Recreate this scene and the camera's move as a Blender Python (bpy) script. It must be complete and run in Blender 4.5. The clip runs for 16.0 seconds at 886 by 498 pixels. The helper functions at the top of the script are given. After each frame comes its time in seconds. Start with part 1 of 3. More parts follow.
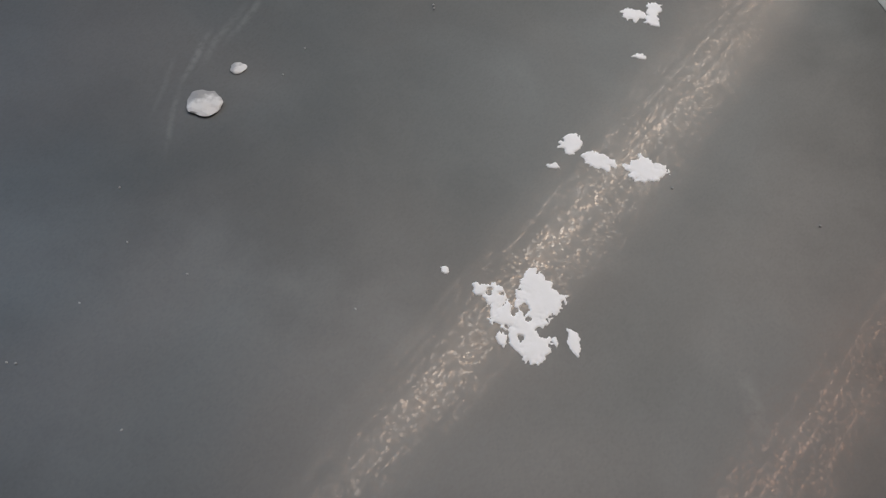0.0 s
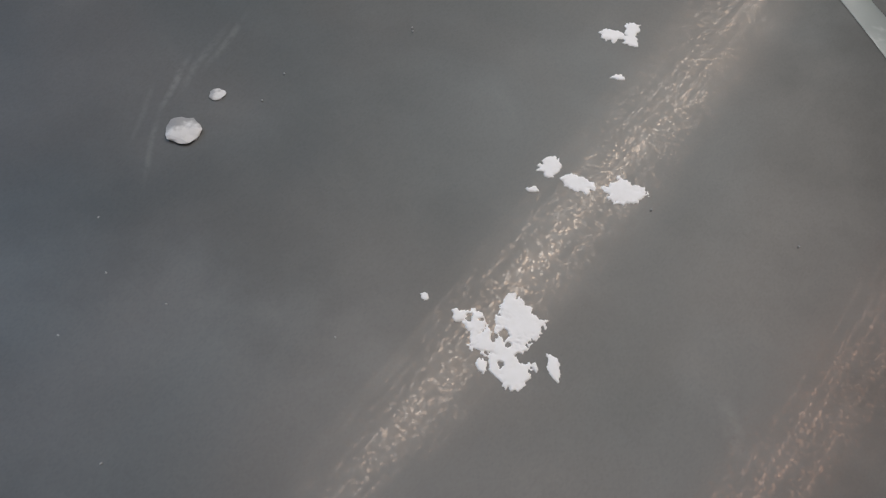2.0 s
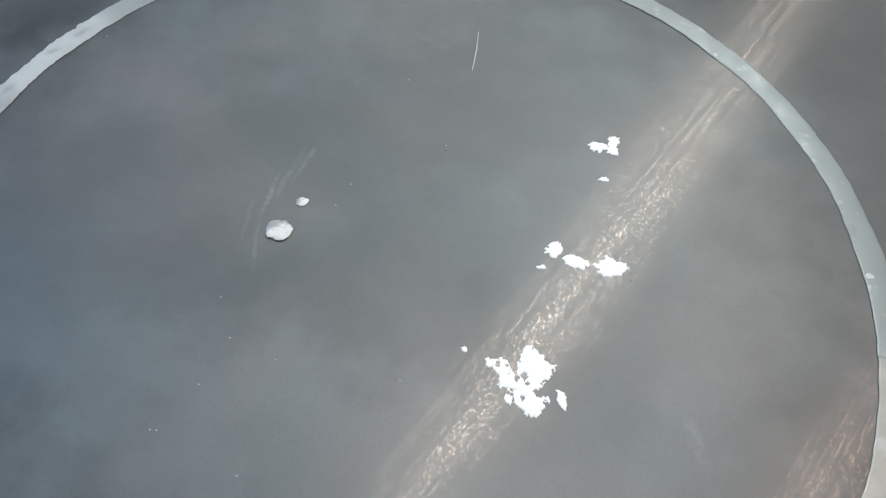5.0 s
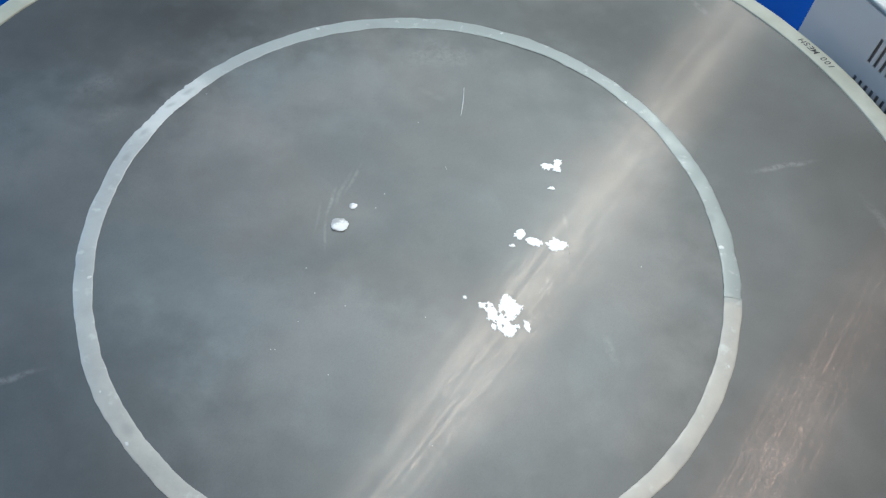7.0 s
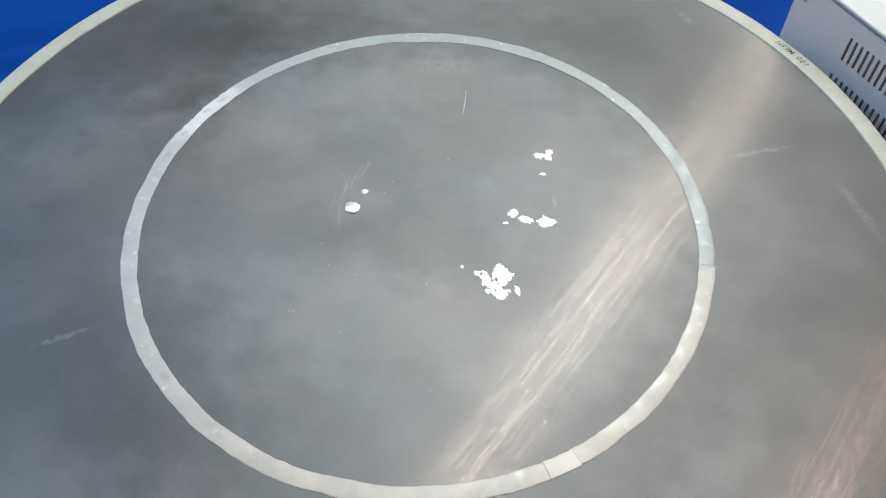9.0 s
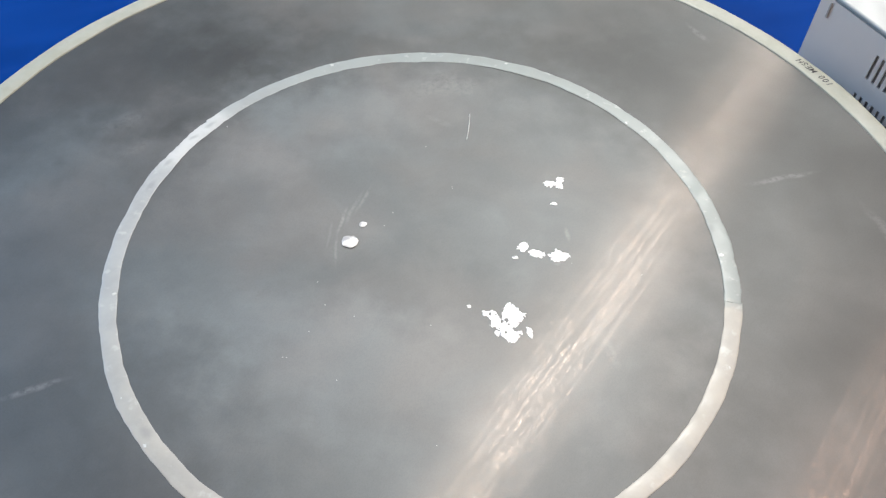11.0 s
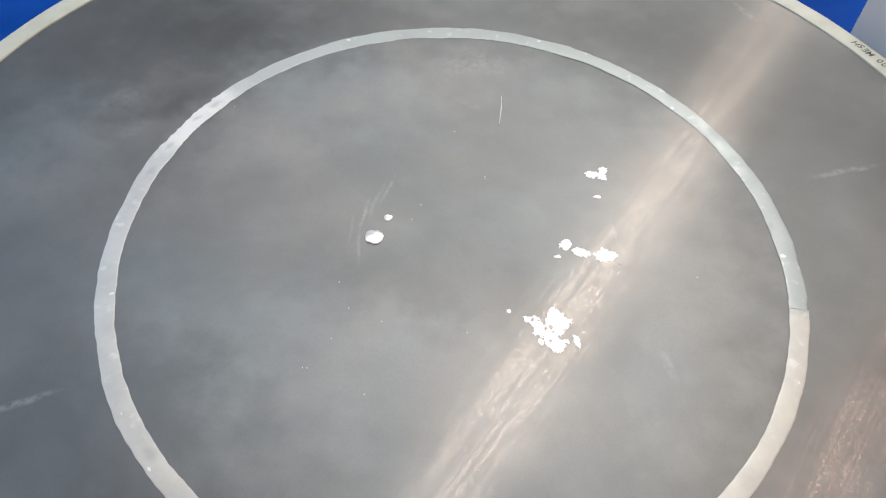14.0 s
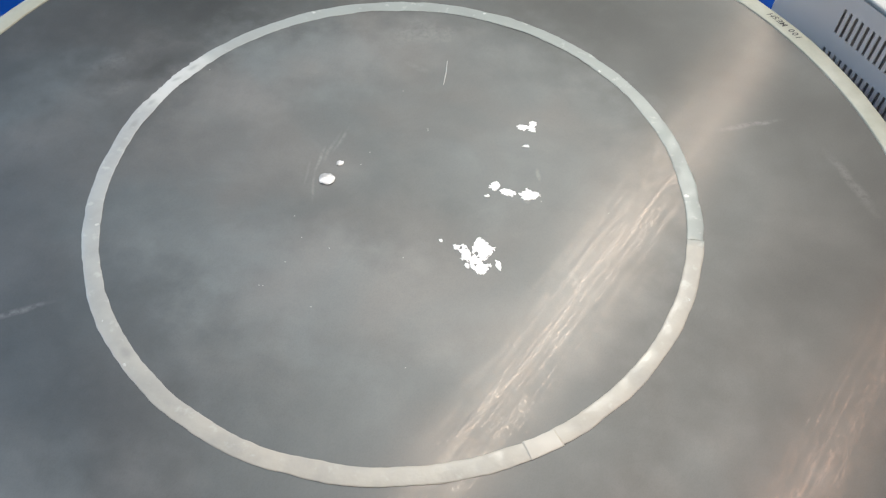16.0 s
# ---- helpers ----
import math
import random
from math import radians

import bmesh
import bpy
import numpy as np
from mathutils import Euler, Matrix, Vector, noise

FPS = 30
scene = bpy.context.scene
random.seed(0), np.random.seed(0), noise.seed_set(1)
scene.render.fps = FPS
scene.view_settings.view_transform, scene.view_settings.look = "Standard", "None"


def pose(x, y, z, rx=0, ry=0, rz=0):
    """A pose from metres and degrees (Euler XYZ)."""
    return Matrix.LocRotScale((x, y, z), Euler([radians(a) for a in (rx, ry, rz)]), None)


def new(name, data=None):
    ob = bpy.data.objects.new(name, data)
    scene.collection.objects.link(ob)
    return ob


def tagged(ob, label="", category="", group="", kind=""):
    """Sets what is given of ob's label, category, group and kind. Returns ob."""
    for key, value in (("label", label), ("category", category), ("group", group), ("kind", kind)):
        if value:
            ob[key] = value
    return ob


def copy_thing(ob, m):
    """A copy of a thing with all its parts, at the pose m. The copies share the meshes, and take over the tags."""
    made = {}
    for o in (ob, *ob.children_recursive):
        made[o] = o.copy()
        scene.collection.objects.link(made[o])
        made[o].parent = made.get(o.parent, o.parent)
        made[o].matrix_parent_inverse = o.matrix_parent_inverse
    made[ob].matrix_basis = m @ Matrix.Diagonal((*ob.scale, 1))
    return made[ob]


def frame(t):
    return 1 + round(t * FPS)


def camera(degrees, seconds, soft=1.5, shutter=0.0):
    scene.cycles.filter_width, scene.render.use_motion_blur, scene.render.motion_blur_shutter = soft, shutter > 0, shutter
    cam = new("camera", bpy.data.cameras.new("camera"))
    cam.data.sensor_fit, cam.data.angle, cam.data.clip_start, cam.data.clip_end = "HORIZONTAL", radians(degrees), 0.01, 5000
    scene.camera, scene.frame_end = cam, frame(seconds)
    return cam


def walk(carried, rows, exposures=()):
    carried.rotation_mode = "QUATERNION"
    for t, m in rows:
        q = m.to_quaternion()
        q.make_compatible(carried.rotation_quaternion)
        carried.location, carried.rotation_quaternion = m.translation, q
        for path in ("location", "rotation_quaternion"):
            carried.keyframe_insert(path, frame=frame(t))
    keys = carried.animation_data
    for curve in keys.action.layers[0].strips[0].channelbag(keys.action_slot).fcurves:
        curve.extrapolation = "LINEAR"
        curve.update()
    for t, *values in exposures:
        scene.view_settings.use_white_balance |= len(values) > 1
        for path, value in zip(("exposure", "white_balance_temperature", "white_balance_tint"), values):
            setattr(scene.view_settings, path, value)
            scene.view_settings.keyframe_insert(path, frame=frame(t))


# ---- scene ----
# ---- camera ----
ROWS = [
    (0.0, 0.0348, -0.1837, 1.0625, 27.85, -3.06, 4.06),
    (0.5, 0.0357, -0.1786, 1.0632, 27.81, -2.92, 3.98),
    (1.0, 0.0361, -0.1764, 1.0622, 27.71, -2.93, 3.98),
    (1.5, 0.0368, -0.1754, 1.0617, 27.64, -2.83, 3.76),
    (2.0, 0.0395, -0.1759, 1.0673, 28.02, -3.07, 3.26),
    (2.5, 0.0352, -0.1821, 1.0847, 28.66, -3.47, 2.85),
    (3.0, 0.0364, -0.2022, 1.1175, 30.58, -2.25, 2.62),
    (3.5, 0.0371, -0.2208, 1.1418, 32.50, -1.62, 2.50),
    (4.0, 0.0313, -0.2214, 1.1498, 32.92, -1.33, 2.45),
    (4.2, 0.0294, -0.2218, 1.1519, 32.89, -1.40, 2.42),
    (6.3, 0.0101, -0.2830, 1.2477, 31.94, -2.91, 1.76),
    (6.5, 0.0039, -0.3035, 1.2806, 31.95, -3.13, 1.08),
    (7.0, -0.0103, -0.3661, 1.3390, 33.46, -3.50, -0.18),
    (7.5, -0.0154, -0.4101, 1.3751, 33.28, -2.77, -2.01),
    (8.0, 0.0124, -0.4433, 1.3996, 34.95, -1.63, -1.32),
    (8.5, 0.0333, -0.4625, 1.3791, 36.35, -0.22, 0.25),
    (9.0, 0.0285, -0.4616, 1.3680, 36.97, -0.31, 1.05),
    (9.2, 0.0269, -0.4610, 1.3697, 36.84, -0.51, 0.69),
    (11.3, 0.0149, -0.4063, 1.3323, 37.89, -0.37, 0.46),
    (11.5, 0.0081, -0.4023, 1.3283, 37.92, -0.60, 0.37),
    (12.0, -0.0037, -0.3838, 1.3128, 37.93, -1.11, 0.17),
    (12.5, -0.0042, -0.3712, 1.3052, 37.18, -1.25, -0.08),
    (13.0, -0.0094, -0.3693, 1.3036, 36.99, -1.53, -0.57),
    (13.5, -0.0110, -0.3698, 1.2992, 36.71, -1.32, -0.02),
    (14.0, -0.0197, -0.3627, 1.2937, 36.35, -1.68, 0.21),
    (14.5, -0.0266, -0.3608, 1.2937, 36.53, -1.79, 0.76),
    (15.0, -0.0205, -0.3675, 1.3005, 36.43, -1.78, 0.48),
    (15.5, -0.0032, -0.4010, 1.3082, 36.06, -1.86, -0.19),
    (16.0, 0.0372, -0.4569, 1.3334, 36.56, -1.10, 0.77),
]
cam = camera(56.45, 16.0, soft=1.25)
walk(cam, [(t, pose(x, y, z, rx, ry, rz)) for t, x, y, z, rx, ry, rz in ROWS],
     [(0.0, -0.46, 5850, 4), (1.5, -0.47, 5850, 4), (2.5, -0.34, 5700, 3), (3.5, -0.02, 5500, 0), (4.2, 0.19, 5450, -2), (6.3, 0.39, 5350, -4),
      (7.5, 0.68, 5220, -6), (8.2, 0.81, 5250, -6), (9.0, 0.84, 5600, -1), (11.3, 0.94, 5800, 2), (12.5, 0.97, 5850, 3), (13.5, 0.95, 5850, 3), (14.5, 0.82, 5850, 3), (15.0, 0.82, 5850, 3), (16.0, 0.75, 5900, 0)])

# ---- levels and sizes (metres) ----
MESH_Z = 0.80          # top of the sieve cloth
TABLE_Z = 0.745        # blue cloth on the table
RING_R, RING_W = 0.250, 0.0136
RIM_IN, RIM_OUT = 0.4385, 0.4575
WEAVE = 54.0           # direction of the warp wires, degrees
CEIL_Z = MESH_Z + 3.12
# the two runs of ceiling tubes: offset across the warp direction, middle along it, half length
TUBES = ((0.48, 2.65, 2.15), (-0.83, 1.15, 1.15))
UX, UY = math.cos(radians(WEAVE)), math.sin(radians(WEAVE))

# the cased machine: corner, turn, lid and slots
CASE_X, CASE_Y, CASE_TURN, CASE_TOP = 0.3958, 0.2941, -62.0, 0.0543
SLOT_X, SLOT_T, SLOT_B = 0.0827, 0.0292, 0.0008
SLOT_LOW_X, SLOT_LOW_T, SLOT_LOW_B = 0.0800, -0.0195, -0.0400
PITCH, SLOT_W, SLOTS = 0.0076, 0.0034, 40

# ---- world and lights ----
world = bpy.data.worlds.new("world")
scene.world = world
world.use_nodes = True
world.node_tree.nodes["Background"].inputs[0].default_value = (0.6, 0.65, 0.7, 1)
world.node_tree.nodes["Background"].inputs[1].default_value = 0.03


def tube_pose(run):
    offset, middle, _ = run
    return pose(middle * UX - UY * offset, middle * UY + UX * offset, MESH_Z + 3.0, 0, 0, WEAVE)


def strip_lamp(name, run, power, colour, width=0.07):
    """A run of ceiling tubes along the warp direction."""
    data = bpy.data.lights.new(name, "AREA")
    data.shape, data.size, data.size_y = "RECTANGLE", 2 * run[2], width
    data.energy, data.color = power, colour
    ob = new(name, data)
    ob.matrix_world = tube_pose(run)
    return ob


strip_lamp("tube_light_run", TUBES[0], 132, (1.0, 0.88, 0.77))
strip_lamp("tube_light_run", TUBES[1], 38, (1.0, 0.68, 0.53))
# cool fill in the opening of an added, unseen high window, west wall
WEST = -3.0
WIN_Y, WIN_Z, WIN_W, WIN_H = 1.5, MESH_Z + 2.2, 2.4, 1.3
cool_fill = bpy.data.lights.new("cool_fill_light", "AREA")
cool_fill.shape, cool_fill.size, cool_fill.size_y, cool_fill.energy, cool_fill.color = "RECTANGLE", WIN_H, WIN_W, 54, (0.40, 0.65, 1.0)
cool_fill_ob = new("cool_fill_light", cool_fill)
cool_fill_ob.matrix_world = pose(WEST - 0.06, WIN_Y, WIN_Z, 0, -90, 0)


# ---- material helpers ----
class Nodes:
    """A short way to write node trees."""

    def __init__(self, name):
        self.mat = bpy.data.materials.new(name)
        self.mat.use_nodes = True
        self.tree = self.mat.node_tree
        self.out = self.tree.nodes["Material Output"]
        self.bsdf = self.tree.nodes["Principled BSDF"]

    def node(self, kind, operation="", interpolation_type="", data_type="", vector_type=""):
        n = self.tree.nodes.new(kind)
        if operation:
            n.operation = operation
        if interpolation_type:
            n.interpolation_type = interpolation_type
        if data_type:
            n.data_type = data_type
        if vector_type:
            n.vector_type = vector_type
        return n

    def link(self, a, b):
        self.tree.links.new(a, b)

    def put(self, socket, value):
        if isinstance(value, bpy.types.NodeSocket):
            self.link(value, socket)
        elif isinstance(value, tuple) and len(value) == 3 and socket.type == "RGBA":
            socket.default_value = (*value, 1)
        else:
            socket.default_value = value

    def coords(self):
        return self.node("ShaderNodeTexCoord").outputs["Object"]

    def mapping(self, vector, loc=(0, 0, 0), rot=0.0, scale=(1, 1, 1)):
        n = self.node("ShaderNodeMapping", vector_type="POINT")
        self.link(vector, n.inputs[0])
        n.inputs[1].default_value, n.inputs[2].default_value, n.inputs[3].default_value = loc, (0, 0, radians(rot)), scale
        return n.outputs[0]

    def noise(self, vector, scale, detail=4.0, rough=0.55, distortion=0.0):
        n = self.node("ShaderNodeTexNoise")
        self.link(vector, n.inputs["Vector"])
        n.inputs["Scale"].default_value, n.inputs["Detail"].default_value = scale, detail
        n.inputs["Roughness"].default_value, n.inputs["Distortion"].default_value = rough, distortion
        return n.outputs["Fac"]

    def ramp(self, value, low, high, to_low=0.0, to_high=1.0):
        n = self.node("ShaderNodeMapRange", interpolation_type="SMOOTHSTEP")
        self.put(n.inputs[0], value)
        for i, v in enumerate((low, high, to_low, to_high)):
            n.inputs[i + 1].default_value = v
        return n.outputs[0]

    def math(self, op, a, b=0.0):
        n = self.node("ShaderNodeMath", operation=op)
        self.put(n.inputs[0], a)
        self.put(n.inputs[1], b)
        return n.outputs[0]

    def mix(self, fac, a, b):
        n = self.node("ShaderNodeMix", data_type="RGBA")
        self.put(n.inputs["Factor"], fac)
        self.put(n.inputs[6], a)
        self.put(n.inputs[7], b)
        return n.outputs[2]

    def cells(self, vector, nx, ny):
        """A random value for each small oblong, nx by ny of them to the metre."""
        m = self.mapping(vector, scale=(nx, ny, 0))
        whole = self.node("ShaderNodeVectorMath", operation="FLOOR")
        self.link(m, whole.inputs[0])
        w = self.node("ShaderNodeTexWhiteNoise")
        w.noise_dimensions = "2D"
        self.link(whole.outputs[0], w.inputs["Vector"])
        return w.outputs["Value"]

    def bump(self, height, strength, distance):
        n = self.node("ShaderNodeBump")
        self.link(height, n.inputs["Height"])
        n.inputs["Strength"].default_value, n.inputs["Distance"].default_value = strength, distance
        return n.outputs[0]

    def set(self, **values):
        for key, value in values.items():
            self.put(self.bsdf.inputs[key.replace("_", " ")], value)
        return self.mat

    def blot(self, coords, x, y, rx, ry, turn, soft=0.75, wobble=0.8):
        """1 inside an uneven oval stain, 0 outside."""
        ragged = self.node("ShaderNodeVectorMath", operation="ADD")
        n = self.node("ShaderNodeTexNoise")
        self.link(coords, n.inputs["Vector"])
        n.inputs["Scale"].default_value, n.inputs["Detail"].default_value = 38.0, 4.0
        centred = self.node("ShaderNodeVectorMath", operation="MULTIPLY_ADD")
        self.link(n.outputs["Color"], centred.inputs[0])
        k = 2 * wobble * min(rx, ry) * 2
        centred.inputs[1].default_value, centred.inputs[2].default_value = (k, k, 0), (-k / 2, -k / 2, 0)
        self.link(coords, ragged.inputs[0])
        self.link(centred.outputs[0], ragged.inputs[1])
        m = self.node("ShaderNodeMapping", vector_type="TEXTURE")
        self.link(ragged.outputs[0], m.inputs[0])
        m.inputs[1].default_value, m.inputs[2].default_value, m.inputs[3].default_value = (x, y, 0), (0, 0, radians(turn)), (rx, ry, 1)
        d = self.node("ShaderNodeVectorMath", operation="LENGTH")
        self.link(m.outputs[0], d.inputs[0])
        return self.ramp(d.outputs["Value"], 1 - soft, 1 + soft, 1.0, 0.0)


def cloth_material():
    """Fine stainless wire cloth: dull scatter of the weave, a broad sheen and a narrow glitter, with dusty smears."""
    n = Nodes("sieve_cloth")
    c = n.coords()
    along = n.mapping(c, rot=-WEAVE)
    # dust left by earlier powder, in clouds, and finger smears
    clouds = n.ramp(n.noise(c, 5.5, 4.0, 0.5, 0.25), 0.28, 0.76)
    fine = n.ramp(n.noise(c, 17.0, 3.0, 0.5, 0.3), 0.2, 0.85)
    wisps = n.ramp(n.noise(c, 11.0, 5.0, 0.6, 0.8), 0.33, 0.66, 0.15, 1.0)
    dust_and_light = n.math("MULTIPLY", clouds, n.math("ADD", n.math("MULTIPLY", fine, 0.5), 0.5))
    stains = [(-0.0665, 0.034, 0.0013, 0.012, -14, 0.75), (-0.0585, 0.046, 0.0016, 0.016, -18, 0.45), (-0.0500, 0.058, 0.0014, 0.014, -20, 0.5), (-0.0690, 0.004, 0.0012, 0.014, 4, 0.5), (-0.0760, 0.018, 0.0010, 0.012, -4, 0.3), (0.1235, 0.0208, 0.0016, 0.006, 10, 0.6), (0.1127, -0.0075, 0.002, 0.003, 0, 1.0),
              (-0.2780, 0.150, 0.020, 0.008, 25, 0.22), (-0.2610, 0.118, 0.018, 0.006, 40, 0.16), (-0.2780, -0.129, 0.019, 0.0022, 23, 0.5),
              (0.3200, 0.088, 0.024, 0.0022, 13, 0.45), (0.0150, 0.155, 0.012, 0.003, -30, 0.25), (0.1480, -0.093, 0.0028, 0.010, 20, 0.35),
              (0.2810, 0.292, 0.003, 0.014, 30, 0.3), (0.020, 0.205, 0.030, 0.014, 10, 0.35), (0.395, 0.02, 0.004, 0.03, 18, 0.25)]
    marks = n.math("MULTIPLY", fine, 0.0)
    for x, y, rx, ry, turn, k in stains:
        marks = n.math("MAXIMUM", marks, n.math("MULTIPLY", n.blot(c, x, y, rx, ry, turn), k))
    dust_and_light = n.math("MAXIMUM", n.math("MULTIPLY", dust_and_light, 0.5), n.math("MULTIPLY", n.blot(c, 0.0, 0.0, 0.245, 0.245, 0, 0.32, 0.1), n.math("ADD", n.math("MULTIPLY", n.math("MULTIPLY", fine, wisps), 0.34), 0.58)))
    # powder residue wiped about below the middle; outer ovals put light into colour
    for x, y, rx, ry, turn, k in ((-0.035, -0.100, 0.12, 0.050, -15, 0.33), (-0.140, -0.068, 0.06, 0.022, 20, 0.14), (0.080, 0.035, 0.05, 0.035, 30, 0.12), (-0.10, 0.17, 0.13, 0.05, 15, 0.34), (-0.30, 0.02, 0.06, 0.15, 5, 0.25), (-0.05, 0.33, 0.22, 0.06, 0, 0.4), (-0.25, -0.27, 0.12, 0.05, -40, 0.25), (-0.02, -0.31, 0.20, 0.07, 0, 0.45), (0.20, -0.27, 0.10, 0.08, 40, 0.25)):
        dust_and_light = n.math("ADD", dust_and_light, n.math("MULTIPLY", n.blot(c, x, y, rx, ry, turn, 0.9, 0.5), k))
    dark = n.math("MULTIPLY", n.blot(c, -0.232, 0.150, 0.032, 0.013, 38), 0.6)
    dark = n.math("MAXIMUM", dark, n.math("MULTIPLY", n.blot(c, -0.33, 0.25, 0.10, 0.10, 0, 0.9), 0.38))
    dark = n.math("MAXIMUM", dark, n.math("MULTIPLY", n.blot(c, -0.015, -0.032, 0.075, 0.030, -12, 0.9), 0.22))
    dark = n.math("MAXIMUM", dark, n.math("MULTIPLY", n.blot(c, -0.172, -0.118, 0.045, 0.040, 12, 0.9), 0.26))
    base = n.mix(n.ramp(n.noise(c, 5.0, 3.0), 0.3, 0.7), (0.016, 0.018, 0.019), (0.024, 0.025, 0.026))
    # wiped clouds in the dust, faintly bluish and pinkish in turn
    mottle = n.ramp(n.noise(n.mapping(c, rot=35, scale=(7, 15, 1)), 1.0, 4.0, 0.5, 0.7), 0.25, 0.72, 0.90, 1.08)
    hue = n.mix(n.ramp(n.noise(c, 8.0, 2.0, 0.5, 0.5), 0.36, 0.64), (0.185, 0.212, 0.226), (0.218, 0.210, 0.206))
    base = n.mix(n.math("MULTIPLY", n.math("MULTIPLY", dust_and_light, mottle), 0.92), base, hue)
    base = n.mix(n.math("MULTIPLY", n.math("MULTIPLY", marks, n.ramp(n.noise(c, 160.0, 4.0, 0.7), 0.30, 0.62)), 0.9), base, (0.40, 0.40, 0.395))
    base = n.mix(dark, base, (0.015, 0.016, 0.016))
    # weave: single crossings, short runs and whole wires each catch the light by themselves
    crossings = n.cells(along, 950.0, 1350.0)
    runs = n.cells(n.mapping(along, loc=(0.0013, 0.0007, 0)), 130.0, 520.0)
    wires = n.cells(along, 11.0, 700.0)
    patchy = n.ramp(n.noise(along, 45.0, 3.0, 0.6), 0.3, 0.7, 0.85, 1.12)
    sparks = n.math("ADD", n.math("MULTIPLY", crossings, 0.7), n.math("MULTIPLY", n.ramp(crossings, 0.70, 1.0), 1.4))
    glint = n.math("MULTIPLY", n.math("ADD", sparks, 0.32), n.math("MULTIPLY", n.ramp(runs, 0.0, 1.0, 0.78, 1.22), n.math("MULTIPLY", n.ramp(wires, 0.0, 1.0, 0.62, 1.38), patchy)))
    tangent = n.node("ShaderNodeCombineXYZ")
    tangent.inputs[0].default_value, tangent.inputs[1].default_value = -UY, UX
    broad = n.node("ShaderNodeBsdfAnisotropic")
    broad.inputs["Roughness"].default_value = 0.56
    sheen = n.mix(n.math("MINIMUM", n.math("MULTIPLY", dust_and_light, mottle), 1.0), (0.102, 0.105, 0.106), (0.171, 0.174, 0.173))
    sheen = n.mix(n.math("MULTIPLY", crossings, 0.16), sheen, (0.070, 0.072, 0.073))
    n.link(n.mix(dark, sheen, (0.088, 0.090, 0.092)), broad.inputs["Color"])
    narrow = n.node("ShaderNodeBsdfAnisotropic")
    narrow.inputs["Color"].default_value, narrow.inputs["Roughness"].default_value = (0.62, 0.60, 0.57, 1), 0.244
    n.link(n.mix(n.cells(along, 800.0, 1100.0), (0.84, 0.61, 0.45), (0.70, 0.63, 0.58)), narrow.inputs["Color"])
    narrow.inputs["Anisotropy"].default_value = 0.59
    narrow.distribution = "BECKMANN"
    # bands of wires lie at their own slight tilt, so that the edges of the gloss are uneven
    tilt = n.math("MULTIPLY", n.math("SUBTRACT", n.noise(n.mapping(along, scale=(24, 420, 1)), 1.0, 1.0), 0.5), 0.012)
    lean = n.node("ShaderNodeCombineXYZ")
    n.link(n.math("MULTIPLY", tilt, -UY), lean.inputs[0])
    n.link(n.math("MULTIPLY", tilt, UX), lean.inputs[1])
    lean.inputs[2].default_value = 1.0
    upright = n.node("ShaderNodeVectorMath", operation="NORMALIZE")
    n.link(lean.outputs[0], upright.inputs[0])
    n.link(upright.outputs[0], narrow.inputs["Normal"])
    n.link(tangent.outputs[0], narrow.inputs["Tangent"])
    diffuse = n.node("ShaderNodeBsdfDiffuse")
    n.link(base, diffuse.inputs[0])
    first, second = n.node("ShaderNodeMixShader"), n.node("ShaderNodeMixShader")
    first.inputs[0].default_value = 0.62
    n.link(diffuse.outputs[0], first.inputs[1])
    n.link(broad.outputs[0], first.inputs[2])
    n.link(n.math("ADD", n.math("MULTIPLY", glint, 0.0086), 0.0006), second.inputs[0])
    n.link(first.outputs[0], second.inputs[1])
    n.link(narrow.outputs[0], second.inputs[2])
    n.link(second.outputs[0], n.out.inputs[0])
    return n.mat


def gum_material(name, low, high, rough=0.38, grime=(0.20, 0.21, 0.20)):
    """Smooth sealant or plastic with cloudy thickness and a few grey smudges."""
    n = Nodes(name)
    c = n.coords()
    col = n.mix(n.ramp(n.noise(c, 28.0, 4.0, 0.6), 0.3, 0.72), low, high)
    col = n.mix(n.ramp(n.noise(c, 75.0, 3.0, 0.6), 0.63, 0.80, 0.0, 0.5), col, grime)
    return n.set(Base_Color=col, Roughness=n.ramp(n.noise(c, 60.0), 0.3, 0.7, rough - 0.1, rough + 0.15),
                 Normal=n.bump(n.noise(c, 140.0, 3.0), 0.2, 0.001))


